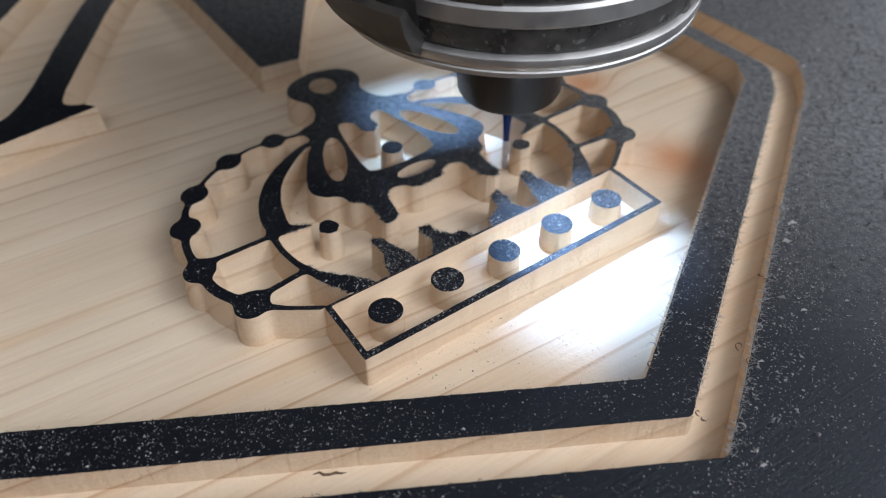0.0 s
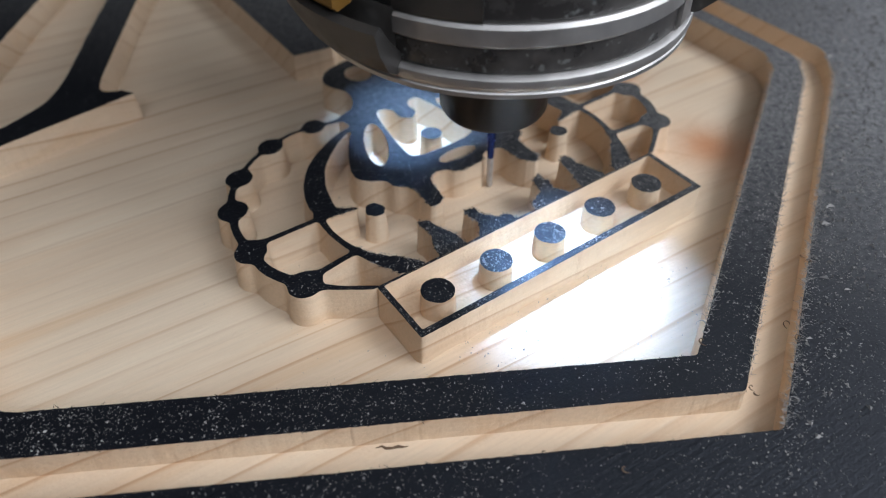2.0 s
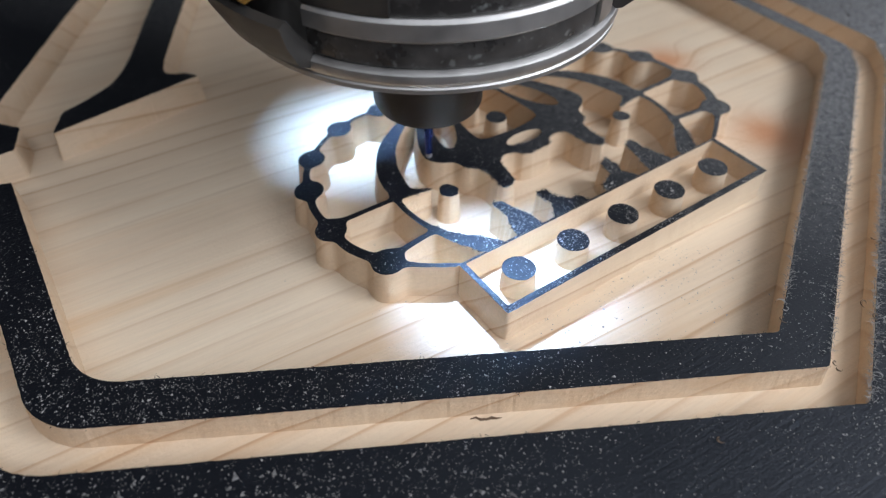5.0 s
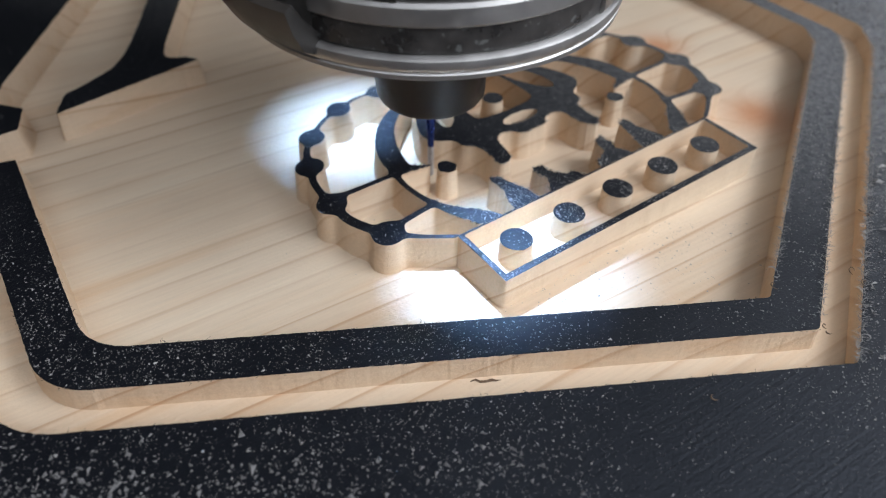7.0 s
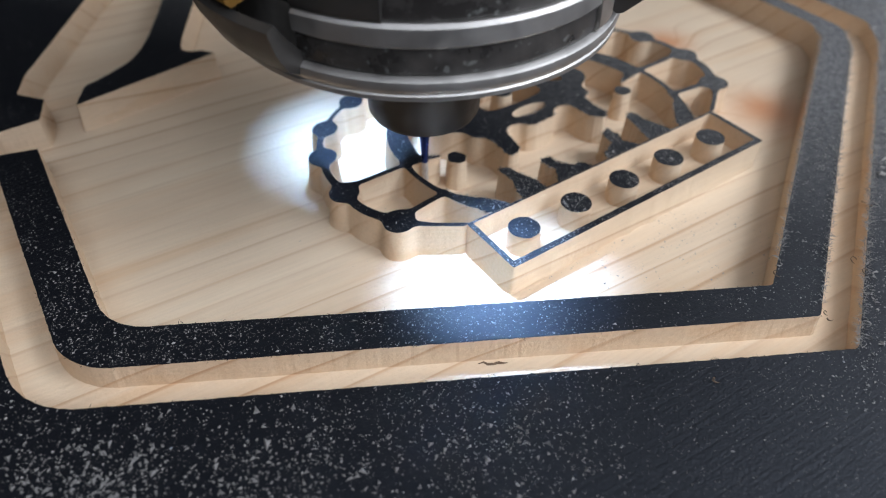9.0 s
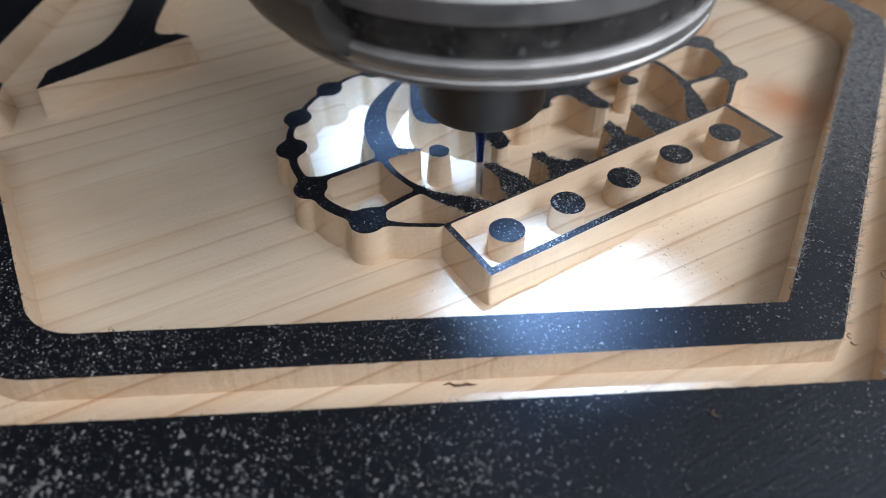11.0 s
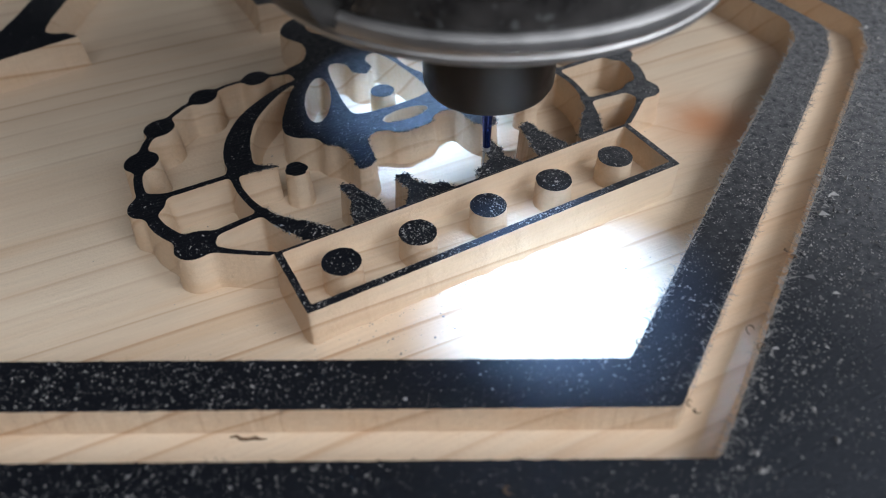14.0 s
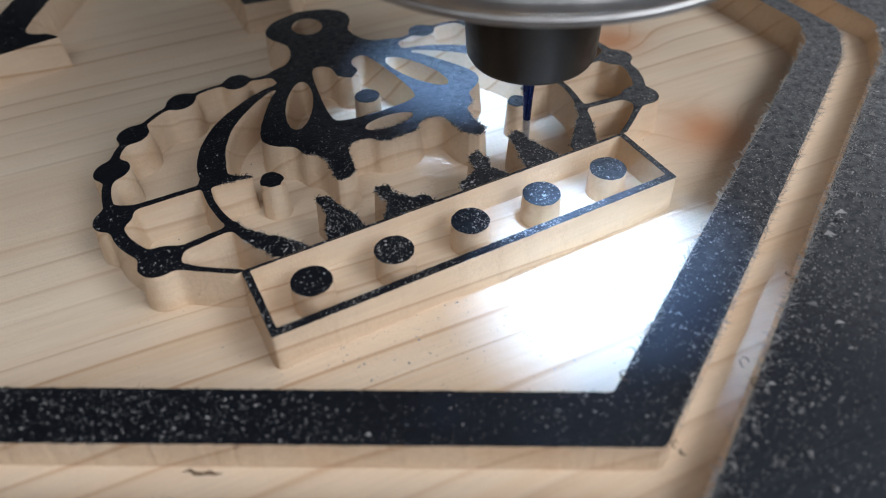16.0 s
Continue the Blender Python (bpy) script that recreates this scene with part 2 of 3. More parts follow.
def part(name, bm, mat, parent, label="", smooth=False):
    me = bpy.data.meshes.new(name)
    bm.normal_update()
    bm.to_mesh(me)
    bm.free()
    me.materials.append(mat)
    if smooth:
        me.polygons.foreach_set("use_smooth", [True] * len(me.polygons))
        me.set_sharp_from_angle(angle=radians(35))
    ob = new(name, me)
    ob.parent = parent
    if label:
        tagged(ob, label)
    return ob


def box(x0, x1, y0, y1, z0, z1, bevel=0.0):
    bm = bmesh.new()
    bmesh.ops.create_cube(bm, size=1)
    for v in bm.verts:
        v.co = ((x0 + x1) / 2 + v.co.x * (x1 - x0), (y0 + y1) / 2 + v.co.y * (y1 - y0), (z0 + z1) / 2 + v.co.z * (z1 - z0))
    if bevel:
        bmesh.ops.bevel(bm, geom=bm.edges[:], offset=bevel, segments=2, affect="EDGES")
    return bm


def lathe(profile, a0=0.0, a1=360.0, steps=96):
    """A closed profile of (radius, height) in mm, turned about z; a part turn gets end caps."""
    bm = bmesh.new()
    full = a1 - a0 >= 360
    angles = [radians(a0 + (a1 - a0) * k / steps) for k in range(steps if full else steps + 1)]
    loops = [[bm.verts.new((r * MM * math.cos(a), r * MM * math.sin(a), z * MM)) for r, z in profile] for a in angles]
    n = len(profile)
    for k in range(steps):
        one, two = loops[k], loops[(k + 1) % len(loops)]
        for i in range(n):
            j = (i + 1) % n
            try:
                bm.faces.new((one[i], two[i], two[j], one[j]))
            except ValueError:
                pass
    if not full:
        bm.faces.new(loops[0])
        bm.faces.new(loops[-1][::-1])
    bmesh.ops.remove_doubles(bm, verts=bm.verts[:], dist=1e-7)
    bmesh.ops.recalc_face_normals(bm, faces=bm.faces[:])
    return bm


# signed distances in mm, on arrays
def d_disc(x, y, cx, cy, rx, ry=None, turn=0.0):
    ry = ry or rx
    c, s = math.cos(radians(turn)), math.sin(radians(turn))
    px, py = (x - cx) * c + (y - cy) * s, -(x - cx) * s + (y - cy) * c
    return (np.hypot(px / rx, py / ry) - 1) * min(rx, ry)


def d_poly(x, y, pts, rounding=0.0):
    d, sign = np.full(x.shape, 1e9), np.ones(x.shape)
    for (ax, ay), (bx, by) in zip(pts, pts[1:] + pts[:1]):
        ex, ey = bx - ax, by - ay
        wx, wy = x - ax, y - ay
        t = np.clip((wx * ex + wy * ey) / (ex * ex + ey * ey), 0, 1)
        d = np.minimum(d, (wx - ex * t) ** 2 + (wy - ey * t) ** 2)
        c1, c2, c3 = y >= ay, y < by, ex * wy > ey * wx
        sign = np.where((c1 & c2 & c3) | (~c1 & ~c2 & ~c3), -sign, sign)
    return sign * np.sqrt(d) - rounding


def d_strip(x, y, nodes):
    """A bent strip through (x, y, half width) nodes."""
    d = np.full(x.shape, 1e9)
    for (ax, ay, ah), (bx, by, bh) in zip(nodes, nodes[1:]):
        ex, ey = bx - ax, by - ay
        t = np.clip(((x - ax) * ex + (y - ay) * ey) / (ex * ex + ey * ey), 0, 1)
        d = np.minimum(d, np.hypot(x - ax - ex * t, y - ay - ey * t) - (ah + (bh - ah) * t))
    return d


def smooth_min(a, b, k):
    h = np.clip(0.5 + 0.5 * (b - a) / k, 0, 1)
    return b + (a - b) * h - k * h * (1 - h)


def spline(nodes, steps=6):
    """Catmull-Rom through the nodes, whatever their length."""
    p = [np.array(n, float) for n in nodes]
    p = [2 * p[0] - p[1]] + p + [2 * p[-1] - p[-2]]
    out = []
    for a, b, c, d in zip(p, p[1:], p[2:], p[3:]):
        for k in range(steps):
            t = k / steps
            out.append(tuple(0.5 * (2 * b + (c - a) * t + (2 * a - 5 * b + 4 * c - d) * t * t + (3 * b - a - 3 * c + d) * t ** 3)))
    return out + [tuple(p[-2])]


def rough(x, y, size, seed):
    """Smooth value noise in -1..1 on arrays."""
    rng = np.random.default_rng(seed)
    table = rng.uniform(-1, 1, (256, 256))
    u, v = x / size + 500.3, y / size + 500.7
    iu, iv = np.floor(u).astype(int), np.floor(v).astype(int)
    fu, fv = u - iu, v - iv
    fu, fv = fu * fu * (3 - 2 * fu), fv * fv * (3 - 2 * fv)
    g = lambda a, b: table[a % 256, b % 256]
    return (g(iu, iv) * (1 - fu) + g(iu + 1, iv) * fu) * (1 - fv) + (g(iu, iv + 1) * (1 - fu) + g(iu + 1, iv + 1) * fu) * fv


def relief(name, field, bounds, step, low, high, parent, place=None, label="", face_label="", draft=0.75, face_name="painted_face", face_mat=None):
    """A flat-topped carved form with upright walls: wherever field(x, y) is negative, from the height low to high (mm)."""
    x0, x1, y0, y1 = bounds
    nx, ny = int(round((x1 - x0) / step)), int(round((y1 - y0) / step))
    gx, gy = np.meshgrid(np.linspace(x0, x1, nx + 1), np.linspace(y0, y1, ny + 1), indexing="ij")
    f = field(gx, gy)
    f = np.where(np.abs(f) < 1e-4, 1e-4, f)
    f[0, :], f[-1, :], f[:, 0], f[:, -1] = (np.maximum(e, 0.05) for e in (f[0, :], f[-1, :], f[:, 0], f[:, -1]))
    inside = f < 0
    if nx * ny < 120000:
        # drop crumbs that stand alone
        left = {tuple(p) for p in np.argwhere(inside)}
        while left:
            todo, crumb = [left.pop()], []
            while todo:
                i, j = todo.pop()
                crumb.append((i, j))
                for q in ((i + 1, j), (i - 1, j), (i, j + 1), (i, j - 1)):
                    if q in left:
                        left.remove(q)
                        todo.append(q)
            if len(crumb) < 60:
                for q in crumb:
                    f[q] = 0.05
        inside = f < 0
    code = inside[:-1, :-1] * 1 + inside[1:, :-1] * 2 + inside[1:, 1:] * 4 + inside[:-1, 1:] * 8
    verts, faces, walls, index = [], [], [], {}

    def corner(i, j):
        k = ("c", i, j)
        if k not in index:
            index[k] = len(verts)
            verts.append((gx[i, j], gy[i, j]))
        return index[k]

    def cross(i, j, m, n):
        k = (i, j, m, n) if (i, j) < (m, n) else (m, n, i, j)
        if k not in index:
            i, j, m, n = k
            t = f[i, j] / (f[i, j] - f[m, n])
            index[k] = len(verts)
            verts.append((gx[i, j] + (gx[m, n] - gx[i, j]) * t, gy[i, j] + (gy[m, n] - gy[i, j]) * t))
        return index[k]

    for j in range(ny):
        row = code[:, j]
        i = 0
        while i < nx:
            c = row[i]
            if c == 15:
                k = i
                while k < nx and row[k] == 15:
                    k += 1
                faces.append((corner(i, j), corner(k, j), corner(k, j + 1), corner(i, j + 1)))
                i = k
                continue
            if c:
                ring = [(i, j), (i + 1, j), (i + 1, j + 1), (i, j + 1)]
                flags = [inside[q] for q in ring]
                if c in (5, 10):
                    for q in range(4):
                        if flags[q]:
                            a, b = cross(*ring[q], *ring[(q + 1) % 4]), cross(*ring[q - 1], *ring[q])
                            faces.append((corner(*ring[q]), a, b))
                            walls.append((a, b))
                else:
                    poly, outs = [], []
                    for q in range(4):
                        if flags[q]:
                            poly.append(corner(*ring[q]))
                        if flags[q] != flags[(q + 1) % 4]:
                            e = cross(*ring[q], *ring[(q + 1) % 4])
                            poly.append(e)
                            outs.append((e, flags[q]))
                    faces.append(tuple(poly))
                    if len(outs) == 2:
                        a = next(e for e, was in outs if was)
                        b = next(e for e, was in outs if not was)
                        walls.append((a, b))
            i += 1
    put = place or (lambda p: p)
    flat = [put(v) for v in verts]
    # the tapered bit leaves walls that lean outward at the foot
    wide = max(2, round(1.4 / step))
    sx, sy = np.zeros_like(f), np.zeros_like(f)
    g = np.clip(f, -3, 3)
    sx[wide:-wide, :] = g[2 * wide :, :] - g[: -2 * wide, :]
    sy[:, wide:-wide] = g[:, 2 * wide :] - g[:, : -2 * wide]

    def foot(v):
        i, j = int(round((v[0] - x0) / step)), int(round((v[1] - y0) / step))
        a, b = sx[i, j], sy[i, j]
        h = math.hypot(a, b) or 1.0
        return put((v[0] + draft * a / h, v[1] + draft * b / h))

    feet = {k: foot(verts[k]) for w in walls for k in w}
    # the feet of the walls run smoother than the torn rims
    beside = {}
    for a, b in walls:
        beside.setdefault(a, []).append(b)
        beside.setdefault(b, []).append(a)
    for _ in range(30 if step < 0.3 else 0):
        feet = {k: tuple(0.5 * feet[k][c] + 0.5 * sum(feet[q][c] for q in beside[k]) / len(beside[k]) for c in (0, 1)) for k in feet}
    top = [(x * MM, y * MM, high * MM) for x, y in flat]
    used = sorted({k for w in walls for k in w})
    where = {k: n for n, k in enumerate(used)}
    wv = [(flat[k][0] * MM, flat[k][1] * MM, high * MM) for k in used] + [(feet[k][0] * MM, feet[k][1] * MM, low * MM) for k in used]
    n = len(used)
    wf = [(where[a], where[a] + n, where[b] + n, where[b]) for a, b in walls]
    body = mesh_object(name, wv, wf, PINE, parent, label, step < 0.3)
    mesh_object(face_name, top, faces, face_mat or PAINT, body, face_label)
    return body


# ---- enclosure that closes the place ----
def structure(name, bm, mat, label):
    return tagged(part(name, bm, mat, None), label, kind="structure")


structure("floor", box(-0.88, 0.88, -0.88, 0.88, -0.14, -0.10), CONCRETE, "plain grey machine table")
structure("ceiling", box(-0.88, 0.88, -0.88, 0.88, 0.84, 0.88), PLASTER, "plain dark grey enclosure roof")
structure("wall_north", box(-0.88, 0.88, 0.84, 0.88, -0.10, 0.84), PLASTER, "plain dark grey enclosure wall")
structure("wall_south", box(-0.88, 0.88, -0.88, -0.84, -0.10, 0.84), PLASTER, "plain dark grey enclosure wall")
structure("wall_west", box(-0.88, -0.84, -0.84, 0.84, -0.10, 0.84), PLASTER, "plain dark grey enclosure wall")
structure("wall_east", box(0.84, 0.88, -0.84, 0.84, -0.10, 0.84), PLASTER, "plain dark grey enclosure wall")
structure("machine_bed", box(-0.42, 0.42, -0.34, 0.60, -0.0995, -0.0195), MDF, "brown fibre machine bed under the carved board")


# ---- the carved board ----
DEEP = -8.0
board = tagged(new("carved_sign_board"), "pine sign board painted black, half carved, with crown relief", "sign board")
part("carved_floor", box(-0.30, 0.30, -0.20, 0.46, -0.0190, DEEP * MM), PINE, board, "pale bare pine floor of the carved pocket")

RIM_OUT = [(-103, 62.5), (34.6, 91.3), (71.2, 201), (72.4, 214), (48, 244), (2, 300), (-240, 300), (-168, 143)]
RIM_IN = [(-99.5, 72.8), (27.2, 98.7), (64.4, 207), (63.4, 216), (40, 244), (2, 290), (-230, 290), (-158, 147)]
GROOVE = [(-106.5, 53.3), (39.6, 83.9), (80.4, 204), (81.4, 219), (54, 252), (9, 306), (-260, 306), (-180, 142)]


def inset_poly(x, y, pts, r):
    """The outline with its corners rounded to about r."""
    d = d_poly(x, y, pts)
    cx, cy = sum(p[0] for p in pts) / len(pts), sum(p[1] for p in pts) / len(pts)
    inner = []
    n = len(pts)
    for k in range(n):
        (ax, ay), (bx, by), (ex, ey) = pts[k - 1], pts[k], pts[(k + 1) % n]
        u1, u2 = np.array([bx - ax, by - ay]), np.array([ex - bx, ey - by])
        u1, u2 = u1 / np.linalg.norm(u1), u2 / np.linalg.norm(u2)
        n1, n2 = np.array([-u1[1], u1[0]]), np.array([-u2[1], u2[0]])
        b = (n1 + n2) / (1 + n1 @ n2)
        inner.append((bx + b[0] * r, by + b[1] * r))
    return d_poly(x, y, inner, r)


def corner_round(x, y, pts, r):
    """Rounded everywhere but at the sharp corner by the second point."""
    sharp = np.hypot(x - pts[1][0], y - pts[1][1]) < 30
    far = (x > 20) & (y > 150)
    return np.where(sharp, inset_poly(x, y, pts, 1.2), np.where(far, inset_poly(x, y, pts, 7.5), inset_poly(x, y, pts, r)))


def gap_side(x, y):
    """Negative on the near side of the break in the rim."""
    return d_poly(x, y, [(-141.2, 125.4), (-170, 112), (-170, 20), (120, 20), (120, 330), (40, 330), (-60, 240)])


def fuzz(x, y, amount, seed):
    return amount * (rough(x, y, 0.9, seed) + 0.25 * rough(x, y, 2.7, seed + 1))


def rim_field(x, y):
    d = np.maximum(corner_round(x, y, RIM_OUT, 14), -corner_round(x, y, RIM_IN, 12))
    return np.maximum(d, gap_side(x, y)) + fuzz(x, y, 0.07, 3)


def field_outside(x, y):
    return -corner_round(x, y, GROOVE, 17) + fuzz(x, y, 0.10, 5)


LETTER = spline([(-150, 262), (-147, 236), (-142.8, 212), (-138.4, 191), (-136.2, 178), (-136.2, 169), (-139.2, 161), (-142.8, 154.2)], 4) + [(-140.7, 145), (-114.1, 176)] + spline([(-118, 177), (-122.6, 176.2), (-125.2, 179), (-128, 190), (-132.8, 214), (-137, 236), (-140, 262)], 4)
BLOCK = [(-150.4, 146.7), (-146.8, 137.5), (-154, 131), (-178, 120), (-214, 170), (-214, 262), (-172, 262), (-166.8, 204), (-161.6, 157), (-158.8, 148)]
WEDGE = [(-75, 200.3), (-65, 206.6), (-72.5, 245), (-74, 275), (-140, 275), (-111, 242)]

GROOVE_LOW = -5.2


def groove_field(x, y):
    """The shallower floor of the groove, from under the outer field to just inside the rim."""
    return np.maximum(np.maximum(corner_round(x, y, GROOVE, 17) - 2.0, -corner_round(x, y, RIM_OUT, 14) - 2.5), gap_side(x, y) - 1.0)


relief("groove_floor", groove_field, (-190, 96, 38, 275), 0.8, DEEP, GROOVE_LOW, board, label="shallow step of bare pine under the groove", face_label="pale bare pine groove floor", face_name="milled_floor", face_mat=PINE)
relief("border_rim", rim_field, (-180, 95, 45, 275), 0.55, DEEP, 0, board, label="raised border with bare wood sides", face_label="dusty black painted border face")
relief("outer_field", field_outside, (-299, 299, -199, 459), 1.1, GROOVE_LOW - 0.3, 0, board, label="uncut outer board with bare groove wall", face_label="dusty black painted board face")
relief("letter", lambda x, y: d_poly(x, y, LETTER) + fuzz(x, y, 0.12, 7), (-165, -105, 140, 270), 0.5, DEEP, 0, board, label="raised letter stroke with bare wood sides", face_label="black painted letter face")
relief("side_stroke", lambda x, y: d_poly(x, y, BLOCK) + fuzz(x, y, 0.12, 8), (-216, -140, 115, 264), 0.6, DEEP, 0, board, label="raised stroke with bare wood sides", face_label="black painted stroke face")
relief("wedge_stroke", lambda x, y: d_poly(x, y, WEDGE) + fuzz(x, y, 0.12, 9), (-142, -60, 195, 277), 0.6, DEEP, 0, board, label="raised pointed stroke with bare wood sides", face_label="black painted stroke face")

# the crown: u runs along its band, v up from the band's middle
CU, CV = (0.7554, 0.6552), (-0.6552, 0.7554)


def crown_place(p):
    return (p[0] * CU[0] + p[1] * CV[0], 130 + p[0] * CU[1] + p[1] * CV[1])


BEADS = [(-51.2, 17.0, 3.9), (-56.3, 32.3, 3.7), (-54.0, 47.0, 3.6), (-47.9, 57.3, 3.4), (-36.2, 64.7, 3.3), (-23.3, 66.3, 3.1)]
BODY = spline([(0, 29.6), (-3.5, 29.9), (-5.2, 31.6), (-8, 32.6), (-10.8, 31.2), (-11.8, 27.5), (-12.8, 23.2), (-16, 22.8), (-15.6, 27.5), (-16.5, 31.4), (-18.8, 33.6), (-19.8, 36.6), (-23.0, 38.8), (-24.7, 41.5), (-23.9, 45.5), (-21.4, 50.5), (-18.4, 55.5), (-15.2, 60), (-15.2, 65.6), (-11, 67.6), (-8.4, 71), (-7.6, 76), (-9.8, 80.5), (-10.2, 84.5), (-7.0, 88.6), (0, 90.8)], 4)
FAN = spline([(0, 39.6), (-7.6, 40.4), (-9.4, 43), (-8.4, 53), (-6.6, 61.6), (-4.4, 62.6), (-2.6, 60.6), (-2.6, 57), (0, 54.6)], 4)
STUB_A = [(-24.2, 7), (-17.0, 7), (-17.6, 11), (-18.8, 15.5), (-19.6, 18.4), (-21.7, 19.4), (-22.0, 17.4), (-21.4, 15.6), (-22.6, 12.4)]
STUB_B = [(-13.4, 7), (-2.6, 7), (-4.0, 10.3), (-6.6, 11.2), (-8.3, 13), (-8.8, 16.2), (-11.0, 17.0), (-11.4, 14.4), (-10.6, 11.4)]


def mirrored(pts):
    return pts + [(-a, b) for a, b in pts[::-1] if a != 0]


def crown_field(x, y):
    m = -np.abs(x)
    d = np.full(x.shape, 1e9)
    for bx, by, r in BEADS:
        d = np.minimum(d, d_disc(m, y, bx, by, r, r * 0.92, 35))
    chain = d_strip(m, y, spline([(-39.4, 7.6, 0.55), (-46, 12.2, 0.6), (-51.2, 17, 1.2), (-55.6, 24.6, 1.3), (-56.3, 32.3, 1.0), (-56.2, 40, 0.9), (-54, 47, 0.9), (-51.8, 52.6, 0.8), (-47.9, 57.3, 0.7), (-42.4, 62, 0.6), (-36.2, 64.7, 0.6), (-30, 66.6, 0.5), (-23.3, 66.3, 0.5), (-18, 65.2, 0.6), (-14, 65, 1.6)], 4))
    d = smooth_min(d, chain, 1.2)
    struts = np.minimum(d_strip(m, y, [(-55, 33.6, 0.75), (-38.6, 33.4, 0.65)]), d_strip(m, y, [(-50, 18.0, 0.8), (-37.6, 19.4, 0.7)]))
    d = smooth_min(d, struts, 1.6)
    moon = d_strip(m, y, spline([(-14.6, 60.2, 0.9), (-19, 59.0, 1.0), (-24.2, 56.0, 1.5), (-30.2, 51.0, 2.1), (-34.4, 44.6, 2.6), (-36.4, 38.6, 2.8), (-36.8, 34.6, 2.5)], 5))
    moon = np.minimum(moon, d_strip(m, y, spline([(-36.8, 34.6, 2.3), (-34.0, 32.9, 1.0), (-30.6, 31.6, 0.25)], 4)))
    arc = d_strip(m, y, spline([(-38.9, 34.6, 0.9), (-39.3, 28, 0.7), (-38.3, 21.8, 0.8), (-36.2, 16.4, 1.2), (-33.4, 12.4, 2.0), (-30.2, 8.0, 2.6)], 5))
    d = smooth_min(d, smooth_min(moon, arc, 1.0), 1.2)
    body = d_poly(x, y, mirrored(BODY)[:-1] if BODY[-1][0] else mirrored(BODY), 0.35)
    holes = np.minimum(d_disc(m, y, -14.0, 50.3, 9.2, 2.9, 67), d_poly(x, y, mirrored(FAN), 0.2))
    holes = np.minimum(holes, np.minimum(d_disc(x, y, 0.4, 35.2, 5.4, 2.1), d_disc(x, y, -0.4, 82.6, 3.7, 4.3)))
    d = smooth_min(d, np.maximum(body, -holes), 0.8)
    stubs = np.minimum(d_poly(m, y, STUB_A, 0.2), d_poly(m, y, STUB_B, 0.2))
    torn = np.clip((33 - y) / 8, 0, 1) * np.clip((38 - np.abs(x)) / 5, 0, 1)
    d = np.minimum(d, stubs)
    d = d + fuzz(x, y, 0.05, 11) + torn * (0.26 * rough(x, y, 0.6, 21) + 0.30 * rough(x, y, 1.7, 22) + 0.02)
    return np.maximum(d, 7.7 - y)


def band_field(x, y):
    outer = np.maximum(np.abs(x) - 39.6, np.maximum(y - 7.95, -8.4 - y))
    inner = np.maximum(np.abs(x) - 38.3, np.maximum(y - 7.35, -6.8 - y))
    return np.maximum(outer, -inner) + fuzz(x, y, 0.05, 13)


def fleur_body(x, y):
    body = d_poly(x, y, mirrored(BODY), 0.35)
    return np.maximum(body - 1.0, 14 - y)


def in_stub(x, y):
    m = -np.abs(x)
    return np.maximum(np.maximum(np.abs(m + 13.5) - 12.2, y - 21), 7 - y)


for side, low, high in ((-1, -62, 0), (1, 0, 62)):
    relief("arch", lambda x, y, side=side: np.maximum(np.maximum(crown_field(x, y), -x * side), np.maximum(-fleur_body(x, y), -in_stub(x, y))), (low, high, 6.4, 93), 0.27, DEEP, 0, board, crown_place, "beaded crown arch with bare wood sides", "dusty black painted arch face")
relief("fleur", lambda x, y: np.maximum(crown_field(x, y), fleur_body(x, y)), (-30, 30, 18, 93), 0.27, DEEP, 0, board, crown_place, "pierced fleur of the crown with bare wood sides", "dusty black painted fleur face")
for low, high in ((-25.6, -15.2), (-15.2, -1.6), (1.6, 15.2), (15.2, 25.6)):
    relief("tongue", lambda x, y, low=low, high=high: np.maximum(np.maximum(crown_field(x, y), in_stub(x, y)), np.maximum(low - x, x - high)), (low, high, 6.4, 21), 0.2, DEEP, 0, board, crown_place, "torn wavy tongue of bare wood", "torn black painted face with pale dust")
relief("crown_band", band_field, (-41, 41, -9.6, 9.6), 0.27, DEEP, -0.03, board, crown_place, "carved crown band frame with bare wood sides", "thin dusty black painted edge")
pocket = box(-38.25 * MM, 38.25 * MM, -6.75 * MM, 7.3 * MM, DEEP * MM, -5.6 * MM)
pocket.transform(Matrix.Translation((0, 0.130, 0)) @ Matrix.Rotation(math.atan2(CU[1], CU[0]), 4, "Z"))
part("band_floor", pocket, PINE, board, "bare pine floor inside the crown band")
for k in range(5):
    relief("peg", lambda x, y, k=k: d_disc(x, y, 15.0 * (k - 2), 0, 3.5) + fuzz(x, y, 0.08, 30 + k), (15.0 * (k - 2) - 5.5, 15.0 * (k - 2) + 5.5, -5.5, 5.5), 0.25, DEEP, 0, board, crown_place, "round carved jewel peg of bare wood", "dusty black painted disc", 0.4)
for k, (su, sv, sr) in enumerate(((-27.4, 28.8, 2.3), (27.4, 28.3, 2.2), (0.1, 46.2, 2.7))):
    relief("stud", lambda x, y, k=k, su=su, sv=sv, sr=sr: d_disc(x, y, su, sv, sr) + fuzz(x, y, 0.22 if k < 2 else 0.08, 40 + k), (su - 4, su + 4, sv - 4, sv + 4), 0.25, DEEP, 0, board, crown_place, "small round carved stud of bare wood", "black painted disc with torn edge")


